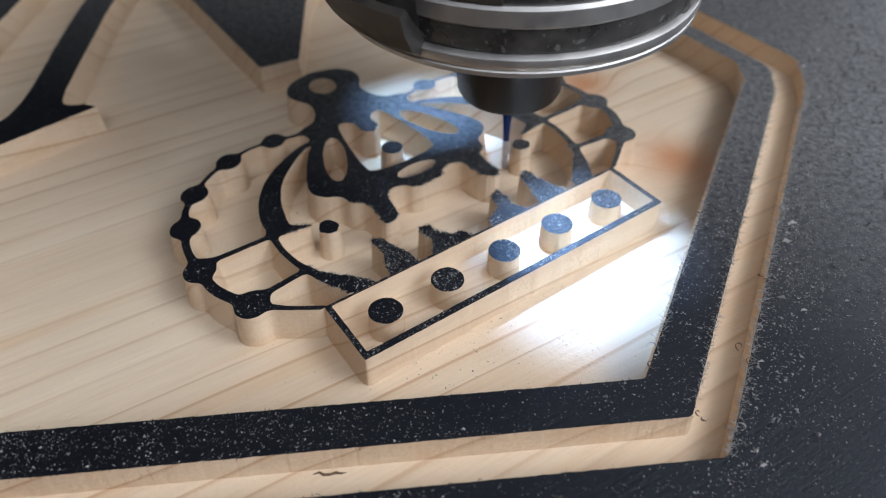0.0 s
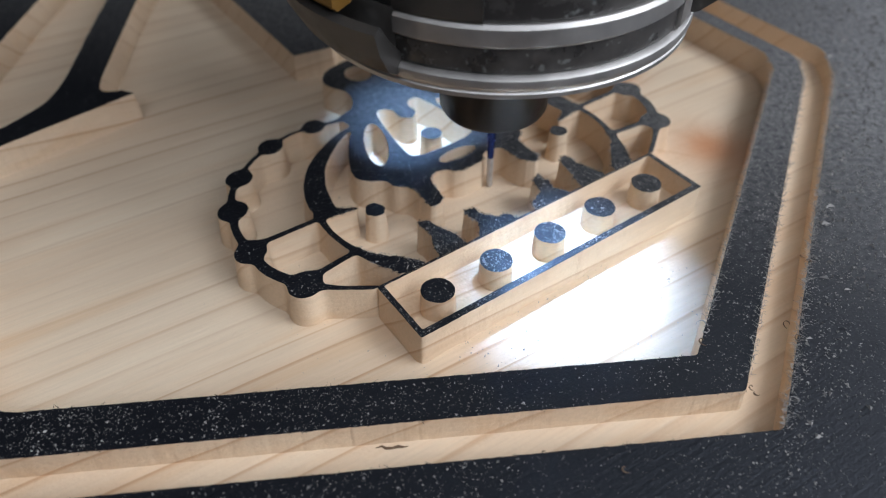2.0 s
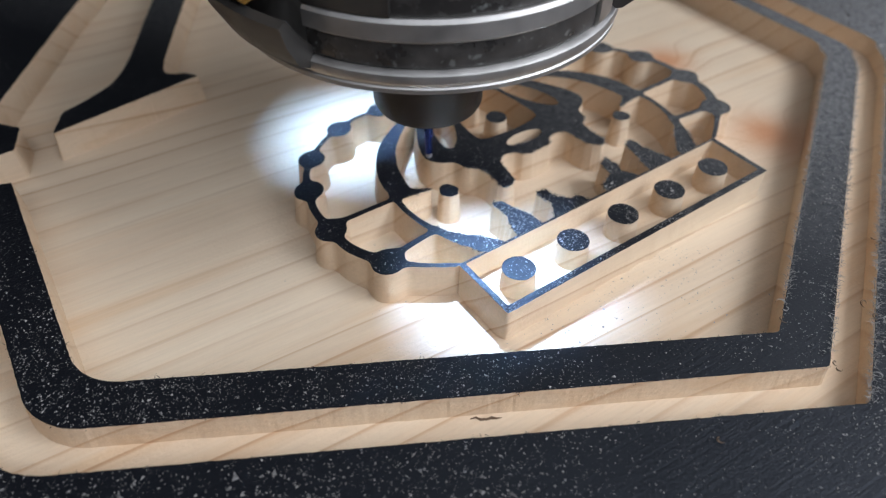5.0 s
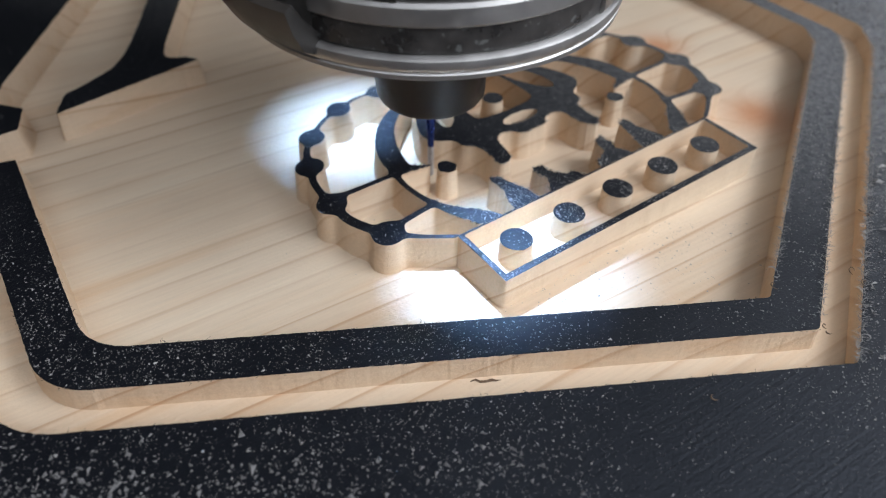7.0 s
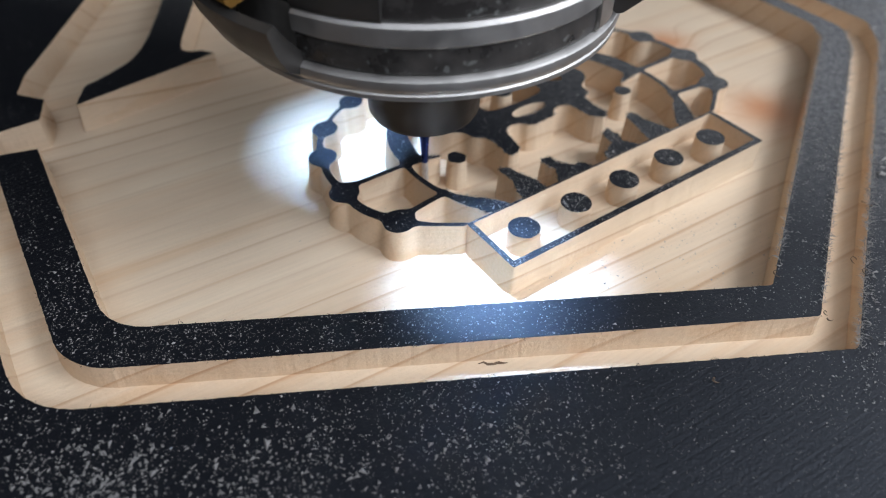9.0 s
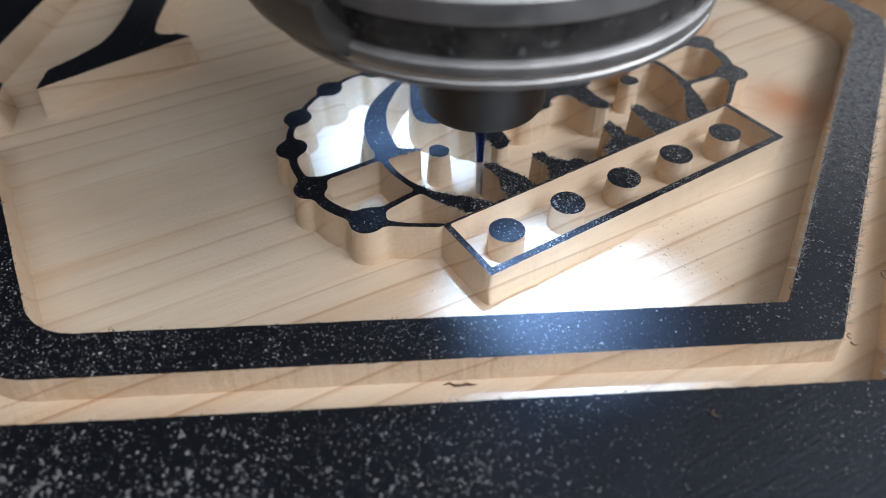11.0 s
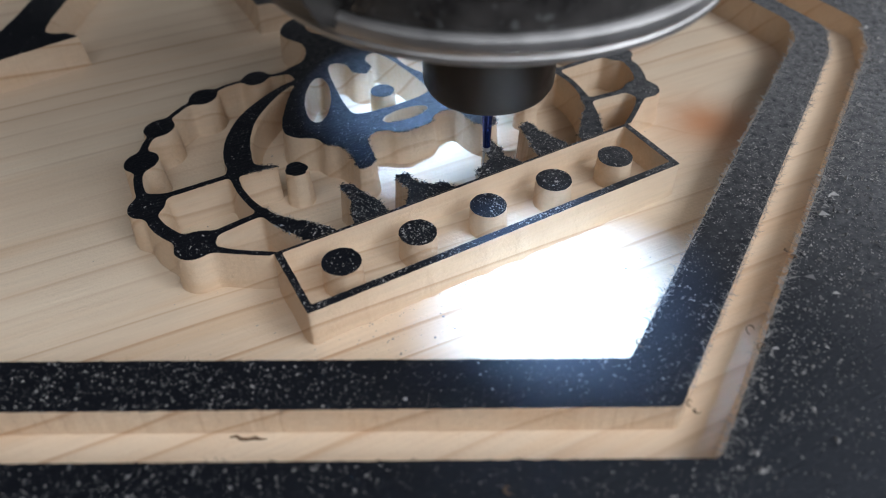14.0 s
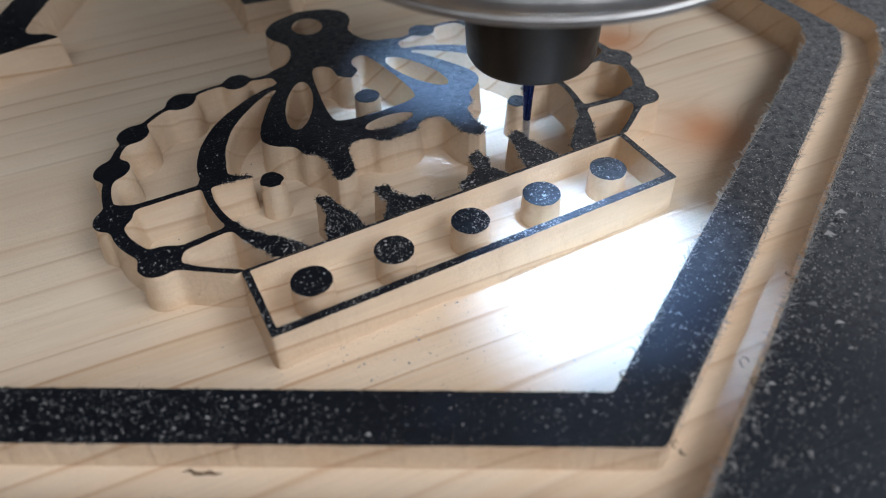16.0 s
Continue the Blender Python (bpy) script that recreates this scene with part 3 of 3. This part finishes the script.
# ---- the router ----
router = tagged(new("trim_router"), "steel and black trim router with lit work lamps", "router")
part("collet_nut", lathe([(4, 16.2), (10.6, 15.7), (11.7, 16.1), (12.3, 17.2), (12.9, 31), (12.9, 41), (4, 41)]), DARK_STEEL, router, "dark blackened steel collet nut", True)
bit = part("cutting_bit", lathe([(0.0, 20), (1.6, 20), (1.6, 13.5), (1.5, 12), (1.0, 6.5), (0.85, 3.0), (0.8, 1.0), (0, 1.0)], steps=32), BLUE_BIT, router, "blue coated tapered cutting bit", True)
fl = lathe([(0, 1.0), (0.78, 1.0), (0.74, -7.5), (0.5, -7.9), (0, -7.9)], steps=24)
part("flute", fl, BARE_BIT, bit, "bare carbide cutting tip", True)
part("base_plate", lathe([(13.6, 52.4), (34.5, 52.4), (34.5, 53.4), (13.6, 53.4)]), SOOT, router, "black underside of the router", True)
part("motor_core", lathe([(12.9, 53.5), (31, 53.5), (31, 119), (12.9, 119)]), SOOT, router, "black inner motor case", True)
part("flange_ring", lathe([(34.6, 42.0), (35.4, 41.2), (37.6, 41.0), (38.2, 41.4), (38.2, 42.2), (37.9, 42.5), (38.3, 42.9), (38.6, 43.6), (38.4, 44.8), (37.6, 45.4), (36.0, 45.5), (36.0, 54), (34.6, 54)]), STEEL, router, "bright steel lower ring", True)
part("window_band", lathe([(36.1, 45.6), (37.2, 45.6), (37.4, 46.2), (37.4, 50.2), (36.1, 50.2)], -115.5, -30, 60), BLACK_GLOSS, router, "dusty glossy black band", True)
part("bright_band", lathe([(36.1, 50.3), (37.5, 50.3), (38.1, 50.9), (38.1, 53.8), (37.4, 54.4), (36.1, 54.4)], -115.5, -30, 60), STEEL, router, "polished steel band", True)
part("motor_housing", lathe([(31.5, 54.5), (36.6, 54.5), (36.6, 118), (31.5, 118)], -115.5, -30, 60), BLACK_GLOSS, router, "black motor housing", True)
part("side_post", lathe([(36.1, 45.6), (37.8, 45.6), (38.2, 46.4), (38.2, 118), (36.1, 118)], -29.5, -21, 12), STEEL, router, "brushed steel post beside the band", True)
part("clamp_collar", lathe([(32, 45.0), (38.4, 45.0), (39.4, 45.3), (44.0, 49.6), (45.6, 53.4), (46.0, 118), (32, 118)], -15, 205, 96), GREY_CAST, router, "grey cast clamp collar", True)
part("yellow_housing", lathe([(40.5, 55.2), (43.6, 54.6), (44.6, 55.6), (44.8, 118), (40.5, 118)], 205.5, 235, 32), YELLOW, router, "yellow plastic housing edge", True)
part("bracket_arm", lathe([(36.1, 45.2), (38.6, 43.4), (41.2, 45.0), (43.6, 49.4), (44.8, 53.4), (43.0, 54.0), (40.6, 50.6), (37.4, 47.2)], 205.5, 246, 40), GREY_CAST, router, "grey cast bracket arm below the slot", True)
part("slot_lining", lathe([(34.0, 54.2), (36.0, 54.2), (36.0, 118), (34.0, 118)], 205.5, 244, 32), SOOT, router, "deep black slot beside the housing", True)
part("front_post", lathe([(36.7, 54.6), (37.7, 54.6), (38.1, 55.6), (38.1, 118), (36.7, 118)], 244.5, 268, 24), GREY_CAST, router, "grey cast post beside the slot", True)
# unseen plate in the carriage's place, sized to shade the board's far left
part("shade_plate", box(-0.135, 0.075, 0.0465, 0.058, 0.078, 0.26, 0.002), GREY_CAST, router, "unseen grey plate behind the router, added for its shade")
part("cap", lathe([(0, 119.2), (43, 119.2), (43, 122), (0, 122)]), SOOT, router)
for way, lean, glowing in ((-58, 15, LED), (140, 3, DIM_LED)):
    a = radians(way)
    centre = Matrix.Translation((25 * MM * math.cos(a), 25 * MM * math.sin(a), 41.6 * MM)) @ Matrix.Rotation(a, 4, "Z") @ Matrix.Rotation(radians(-lean), 4, "Y")
    bore = lathe([(2.6, 0), (4.4, 0), (4.4, 8.4), (0, 8.4), (0, 7.7), (2.6, 7.7)], steps=32)
    bore.transform(centre)
    lamp = part("work_lamp", bore, SOCKET, router, "grey work lamp socket")
    disc = lathe([(0, 6.8), (1.35, 6.8), (1.35, 7.6), (0, 7.6)], steps=24)
    disc.transform(centre)
    part("led", disc, glowing, lamp, "glowing cold white led")


# ---- dust, torn fibres and shavings ----
def top_height(x, y):
    """Height of the board's surface in mm, on arrays."""
    u = x * CU[0] + (y - 130) * CU[1]
    v = x * CV[0] + (y - 130) * CV[1]
    up = (rim_field(x, y) < -0.15) | (field_outside(x, y) < -0.15) | (crown_field(u, v) < -0.1) | (band_field(u, v) < -0.1)
    for k in range(5):
        up |= d_disc(u, v, 15.0 * (k - 2), 0, 3.4) < 0
    up |= (d_poly(x, y, LETTER) < -0.3) | (d_poly(x, y, BLOCK) < -0.3) | (d_poly(x, y, WEDGE) < -0.3)
    wall = (np.abs(rim_field(x, y)) < 0.3) | (np.abs(field_outside(x, y)) < 0.4) | (np.abs(crown_field(u, v)) < 0.3)
    return np.where(up, 0.0, DEEP), wall, u, v


def flakes(name, xs, ys, zs, sizes, mat, label, rng):
    n = len(xs)
    shape = np.array([(1, 0, 0), (-0.5, 0.8, 0), (-0.5, -0.8, 0), (0, 0, 0.8)])
    p = shape[None] * sizes[:, None, None] * rng.uniform(0.5, 1.3, (n, 4, 1))
    a = rng.uniform(0, 6.28, n)
    c, q = np.cos(a)[:, None], np.sin(a)[:, None]
    stretch = rng.uniform(0.7, 1.9, n)[:, None]
    px, py = p[:, :, 0] * stretch, p[:, :, 1]
    x, y = px * c - py * q + xs[:, None], px * q + py * c + ys[:, None]
    z = p[:, :, 2] + zs[:, None] + 0.01
    verts = np.stack([x, y, z], -1).reshape(-1, 3) * MM
    base = np.arange(n)[:, None, None] * 4
    faces = (base + np.array([(0, 1, 3), (1, 2, 3), (2, 0, 3), (0, 2, 1)])[None]).reshape(-1, 3)
    ob = mesh_object(name, verts.tolist(), faces.tolist(), mat)
    return tagged(ob, label, "dust", kind="stuff")


rng = np.random.default_rng(4)


def scatter(count, x0, x1, y0, y1, keep):
    x, y = rng.uniform(x0, x1, count), rng.uniform(y0, y1, count)
    z, wall, u, v = top_height(x, y)
    clump = 0.5 + 0.5 * rough(x, y, 9.0, 51) * 0.7 + 0.3 * rough(x, y, 2.5, 52)
    ok = (rng.uniform(0, 1, count) < keep(x, y, z, u, v) * np.clip(clump, 0.1, 1.2)) & ~wall
    return x[ok], y[ok], z[ok]


def right_of_groove(x, y):
    """Distance in mm outward from the groove's right-hand edge."""
    return ((x - 39.6) * 119.2 - (y - 83.8) * 40.0) / 125.7


SHEETS = [
    scatter(60000, -150, 150, -30, 250, lambda x, y, z, u, v: np.where(z > -1, 0.14 + 0.12 * (x < -10), 0.004)),
    scatter(40000, 20, 110, 70, 240, lambda x, y, z, u, v: np.where(z > -1, 0.15 + 0.9 * np.exp(-np.abs(right_of_groove(x, y) - 1.5) / 4.0), 0.0)),
    scatter(26000, 15, 80, 90, 215, lambda x, y, z, u, v: np.where(z > -1, 0.55 * (u > 40), 0.0)),
    scatter(60000, -60, 60, 90, 190, lambda x, y, z, u, v: np.where((z > -1) & (v > 7.5) & (v < 22) & (np.abs(u) < 38), 0.3, np.where((z > -1) & (v < 34) & (np.abs(u) < 45), 0.12, 0.012))),
    scatter(70000, -150, -5, -10, 110, lambda x, y, z, u, v: np.where(z > -1, 0.3, 0.0)),
    scatter(60000, -45, 45, 90, 170, lambda x, y, z, u, v: np.where((z > -1) & (np.abs(v) < 8.2) & (np.abs(u) < 40), 0.9, 0.0)),
    scatter(9000, -30, 40, 88, 130, lambda x, y, z, u, v: np.where((z < -1) & (v < -8.5), 0.25 * np.exp(-(v + 8) ** 2 / 400.0), 0.0)),
    scatter(90000, -30, 40, 100, 160, lambda x, y, z, u, v: np.where((z > -1) & (v > 7.5) & (v < 19) & (np.abs(u) < 30), 0.3, 0.0)),
]
xs, ys, zs = (np.concatenate([q[k] for q in SHEETS]) for k in range(3))
sizes = np.exp(rng.normal(-2.25, 0.45, len(xs)))
# coarse grains on the near left field, and blown dust on the border and the field to the right
coarse = [
    scatter(46000, -150, 20, -25, 95, lambda x, y, z, u, v: np.where(z > -1, np.clip(0.95 - 0.012 * (x + 85), 0.0, 0.95) * np.where(field_outside(x, y) < 0, np.clip((75.4 + 0.209 * x - y) / 14, 0.12, 1.0), 0.95), 0.0)),
    scatter(12000, 30, 84, 108, 225, lambda x, y, z, u, v: np.where((z > -1) & (field_outside(x, y) > 0), 0.75, 0.0)),
    scatter(26000, 40, 130, 85, 290, lambda x, y, z, u, v: np.where(z > -1, np.clip(0.25 + 0.006 * (y - 110), 0.1, 0.9), 0.0)),
]
cx, cy, cz = (np.concatenate([q[k] for q in coarse]) for k in range(3))
flakes("coarse_dust", cx, cy, cz, np.exp(rng.normal(-1.3, 0.4, len(cx))) * np.where(field_outside(cx, cy) < 0, 1.0, 0.48), GRAINS, "coarse grey grains scattered over the black field", rng)
flakes("dust_clumps", *(lambda q: (q[0], q[1], q[2], np.exp(rng.normal(-1.15, 0.5, len(q[0])))))(scatter(6000, 20, 100, 80, 230, lambda x, y, z, u, v: np.where(z > -1, 0.6 * np.exp(-np.abs(right_of_groove(x, y) - 2.0) / 2.0), 0.0))), DUST, "pale flakes of wood by the groove edge", rng)
flakes("wood_dust", xs, ys, zs, sizes, DUST, "fine pale wood dust lying on the carved board", rng)


def slivers(name, field, area, tries, near, count, low, high, mat, label, seed, place):
    """Thin bent fibres that stand out from the cut edges of a carved form."""
    r = np.random.default_rng(seed)
    x, y = r.uniform(area[0], area[1], tries), r.uniform(area[2], area[3], tries)
    ok = np.nonzero(np.abs(field(x, y)) < near)[0][:count]
    verts, faces = [], []
    for k in ok:
        a, length, wide = r.uniform(0, 6.28), r.uniform(low, high), r.uniform(0.04, 0.10)
        lift, bend = r.uniform(0.1, 0.9), r.uniform(-1.6, 1.6)
        base = len(verts)
        for n in range(4):
            t = n / 3
            w = wide * (1 - 0.8 * t)
            cx, cy = x[k] + length * t * math.cos(a + bend * t), y[k] + length * t * math.sin(a + bend * t)
            cz = length * lift * t * (1.4 - 0.7 * t) - 0.1
            for sx, sz in ((-w, 0), (w, 0), (0, w * 1.4)):
                px, py = place((cx - sx * math.sin(a), cy + sx * math.cos(a)))
                verts.append((px * MM, py * MM, (cz + sz) * MM))
        for n in range(3):
            for m in range(3):
                p, q = base + 3 * n + m, base + 3 * n + (m + 1) % 3
                faces.append((p, q, q + 3, p + 3))
    return tagged(mesh_object(name, verts, faces, mat), label, "fibres", kind="stuff")


TORN = (-37, 37, 8.2, 34)
slivers("paint_fibres", crown_field, TORN, 60000, 0.22, 1500, 0.2, 0.7, PAINT, "torn black paint fibres along the carved edges", 61, crown_place)
slivers("wood_fibres", crown_field, TORN, 160000, 0.3, 700, 0.2, 0.8, DUST, "torn pale wood fibres along the carved edges", 62, crown_place)
slivers("edge_fluff", field_outside, (34, 84, 84, 215), 60000, 0.5, 1300, 0.4, 1.9, DUST, "pale wood fluff along the groove edge", 63, lambda p: p)
slivers("rim_fluff", rim_field, (30, 76, 95, 212), 90000, 0.5, 1500, 0.35, 1.6, DUST, "pale wood fluff along the border edge", 65, lambda p: p)
slivers("edge_fibres", lambda x, y: np.minimum(rim_field(x, y), field_outside(x, y)), (-130, 84, 50, 215), 90000, 0.25, 420, 0.2, 0.8, PAINT, "fine black fibres along the border edges", 64, lambda p: p)


def shaving(x, y, z, size, turn, mat):
    """A small curled shaving."""
    bm = bmesh.new()
    loops = []
    for k in range(13):
        t = k / 12
        a, r = turn + 4.2 * t, size * (0.35 + 0.65 * t)
        cx, cy, cz = x + r * math.cos(a), y + r * math.sin(a), z + 0.15 + size * 0.35 * math.sin(3.1 * t)
        w = 0.16 * (1 - 0.6 * abs(2 * t - 1))
        loops.append([bm.verts.new(((cx + p) * MM, (cy + p) * MM, (cz + q) * MM)) for p, q in ((-w, 0), (w, 0), (0, w))])
    for one, two in zip(loops, loops[1:]):
        for m in range(3):
            bm.faces.new((one[m], one[(m + 1) % 3], two[(m + 1) % 3], two[m]))
    bm.faces.new(loops[0])
    bm.faces.new(loops[-1][::-1])
    bmesh.ops.recalc_face_normals(bm, faces=bm.faces[:])
    return tagged(part("wood_shaving", bm, mat, None), "tiny curled wood shaving lying on the board", "shaving", "shavings on the board")


BROWN = plain("scorched_wood", (0.12, 0.075, 0.045), 0.8)
for x, y, z, size, turn, mat in ((28.6, 102.0, 0, 1.1, 1.0, BROWN), (29.4, 104.6, 0, 0.9, 3.0, DUST), (46.8, 104.6, 0, 1.0, 0.4, BROWN), (37.0, 92.4, -2, 0.8, 2.0, BROWN), (53.8, 125.6, 0, 0.9, 5.0, BROWN), (12.0, 73.6, 0, 0.9, 1.6, BROWN), (62.6, 150, 0, 0.8, 0.9, DUST), (53.0, 127.6, 0, 0.8, 1.9, BROWN), (45.5, 107.8, 0, 1.1, 0.2, BROWN), (49.6, 112.9, 0, 1.2, 3.6, DUST), (43.2, 146.7, 0, 0.6, 2.2, BROWN), (42.5, 89.7, 0, 1.1, 4.4, DUST), (29.1, 106.0, 0, 1.2, 5.2, DUST), (35.7, 92.1, 0, 0.7, 0.7, BROWN)):
    shaving(x, y, z, size, turn, mat)


def splinter(points, z, mat):
    """A thin jagged sliver along (x, y, half width) points, standing for a dark crack."""
    bm = bmesh.new()
    loops = []
    for k, (x, y, w) in enumerate(points):
        lift = 0.12 * (k % 2)
        loops.append([bm.verts.new((x * MM, (y + q) * MM, (z + lift + r) * MM)) for q, r in ((-w, 0.0), (w, 0.0), (0.3 * w, 1.1 * w))])
    for one, two in zip(loops, loops[1:]):
        for m in range(3):
            bm.faces.new((one[m], one[(m + 1) % 3], two[(m + 1) % 3], two[m]))
    bm.faces.new(loops[0])
    bm.faces.new(loops[-1][::-1])
    bmesh.ops.recalc_face_normals(bm, faces=bm.faces[:])
    return tagged(part("groove_crack", bm, mat, None), "dark jagged crack in the bare groove, built as a thin sliver", "splinter")


splinter([(-30.0, 76.5, 0.08), (-29.0, 76.9, 0.22), (-28.2, 76.6, 0.30), (-27.1, 76.7, 0.26), (-26.2, 77.2, 0.34), (-25.3, 77.1, 0.2), (-24.4, 77.4, 0.06)], GROOVE_LOW + 0.02, BROWN)
splinter([(17.4, 88.0, 0.06), (18.0, 88.3, 0.16), (18.6, 88.1, 0.18), (19.3, 88.4, 0.05)], GROOVE_LOW + 0.02, BROWN)


# ---- motion ----
TRAVEL = [
    (0, -1.6, 169.4),
    (0.5, -3.1, 162.6),
    (1, -4.6, 156.6),
    (1.5, -12.7, 163.0),
    (2, -14.5, 154.9),
    (2.5, -21.3, 151.9),
    (3, -27.6, 148.8),
    (3.5, -23.9, 139.4),
    (4, -30.8, 142.0),
    (4.5, -38.0, 142.7),
    (5, -45.7, 146.3),
    (7.5, -42.6, 137.5),
    (8, -35.5, 135.3),
    (8.5, -43.1, 135.5),
    (9, -46.8, 130.0),
    (11.5, -21.7, 130.3),
    (12, -15.3, 131.5),
    (12.5, -19.8, 138.6),
    (13, -14.3, 137.8),
    (13.5, -6.2, 139.2),
    (14, -3.2, 147.0),
    (14.5, -3.1, 152.5),
    (15, 3.8, 148.0),
    (15.5, 3.6, 154.1),
    (16, 5.2, 161.6),
]


def motions():
    walk(router, [(t, pose(x * MM, y * MM, 0)) for t, x, y in TRAVEL])


motions()
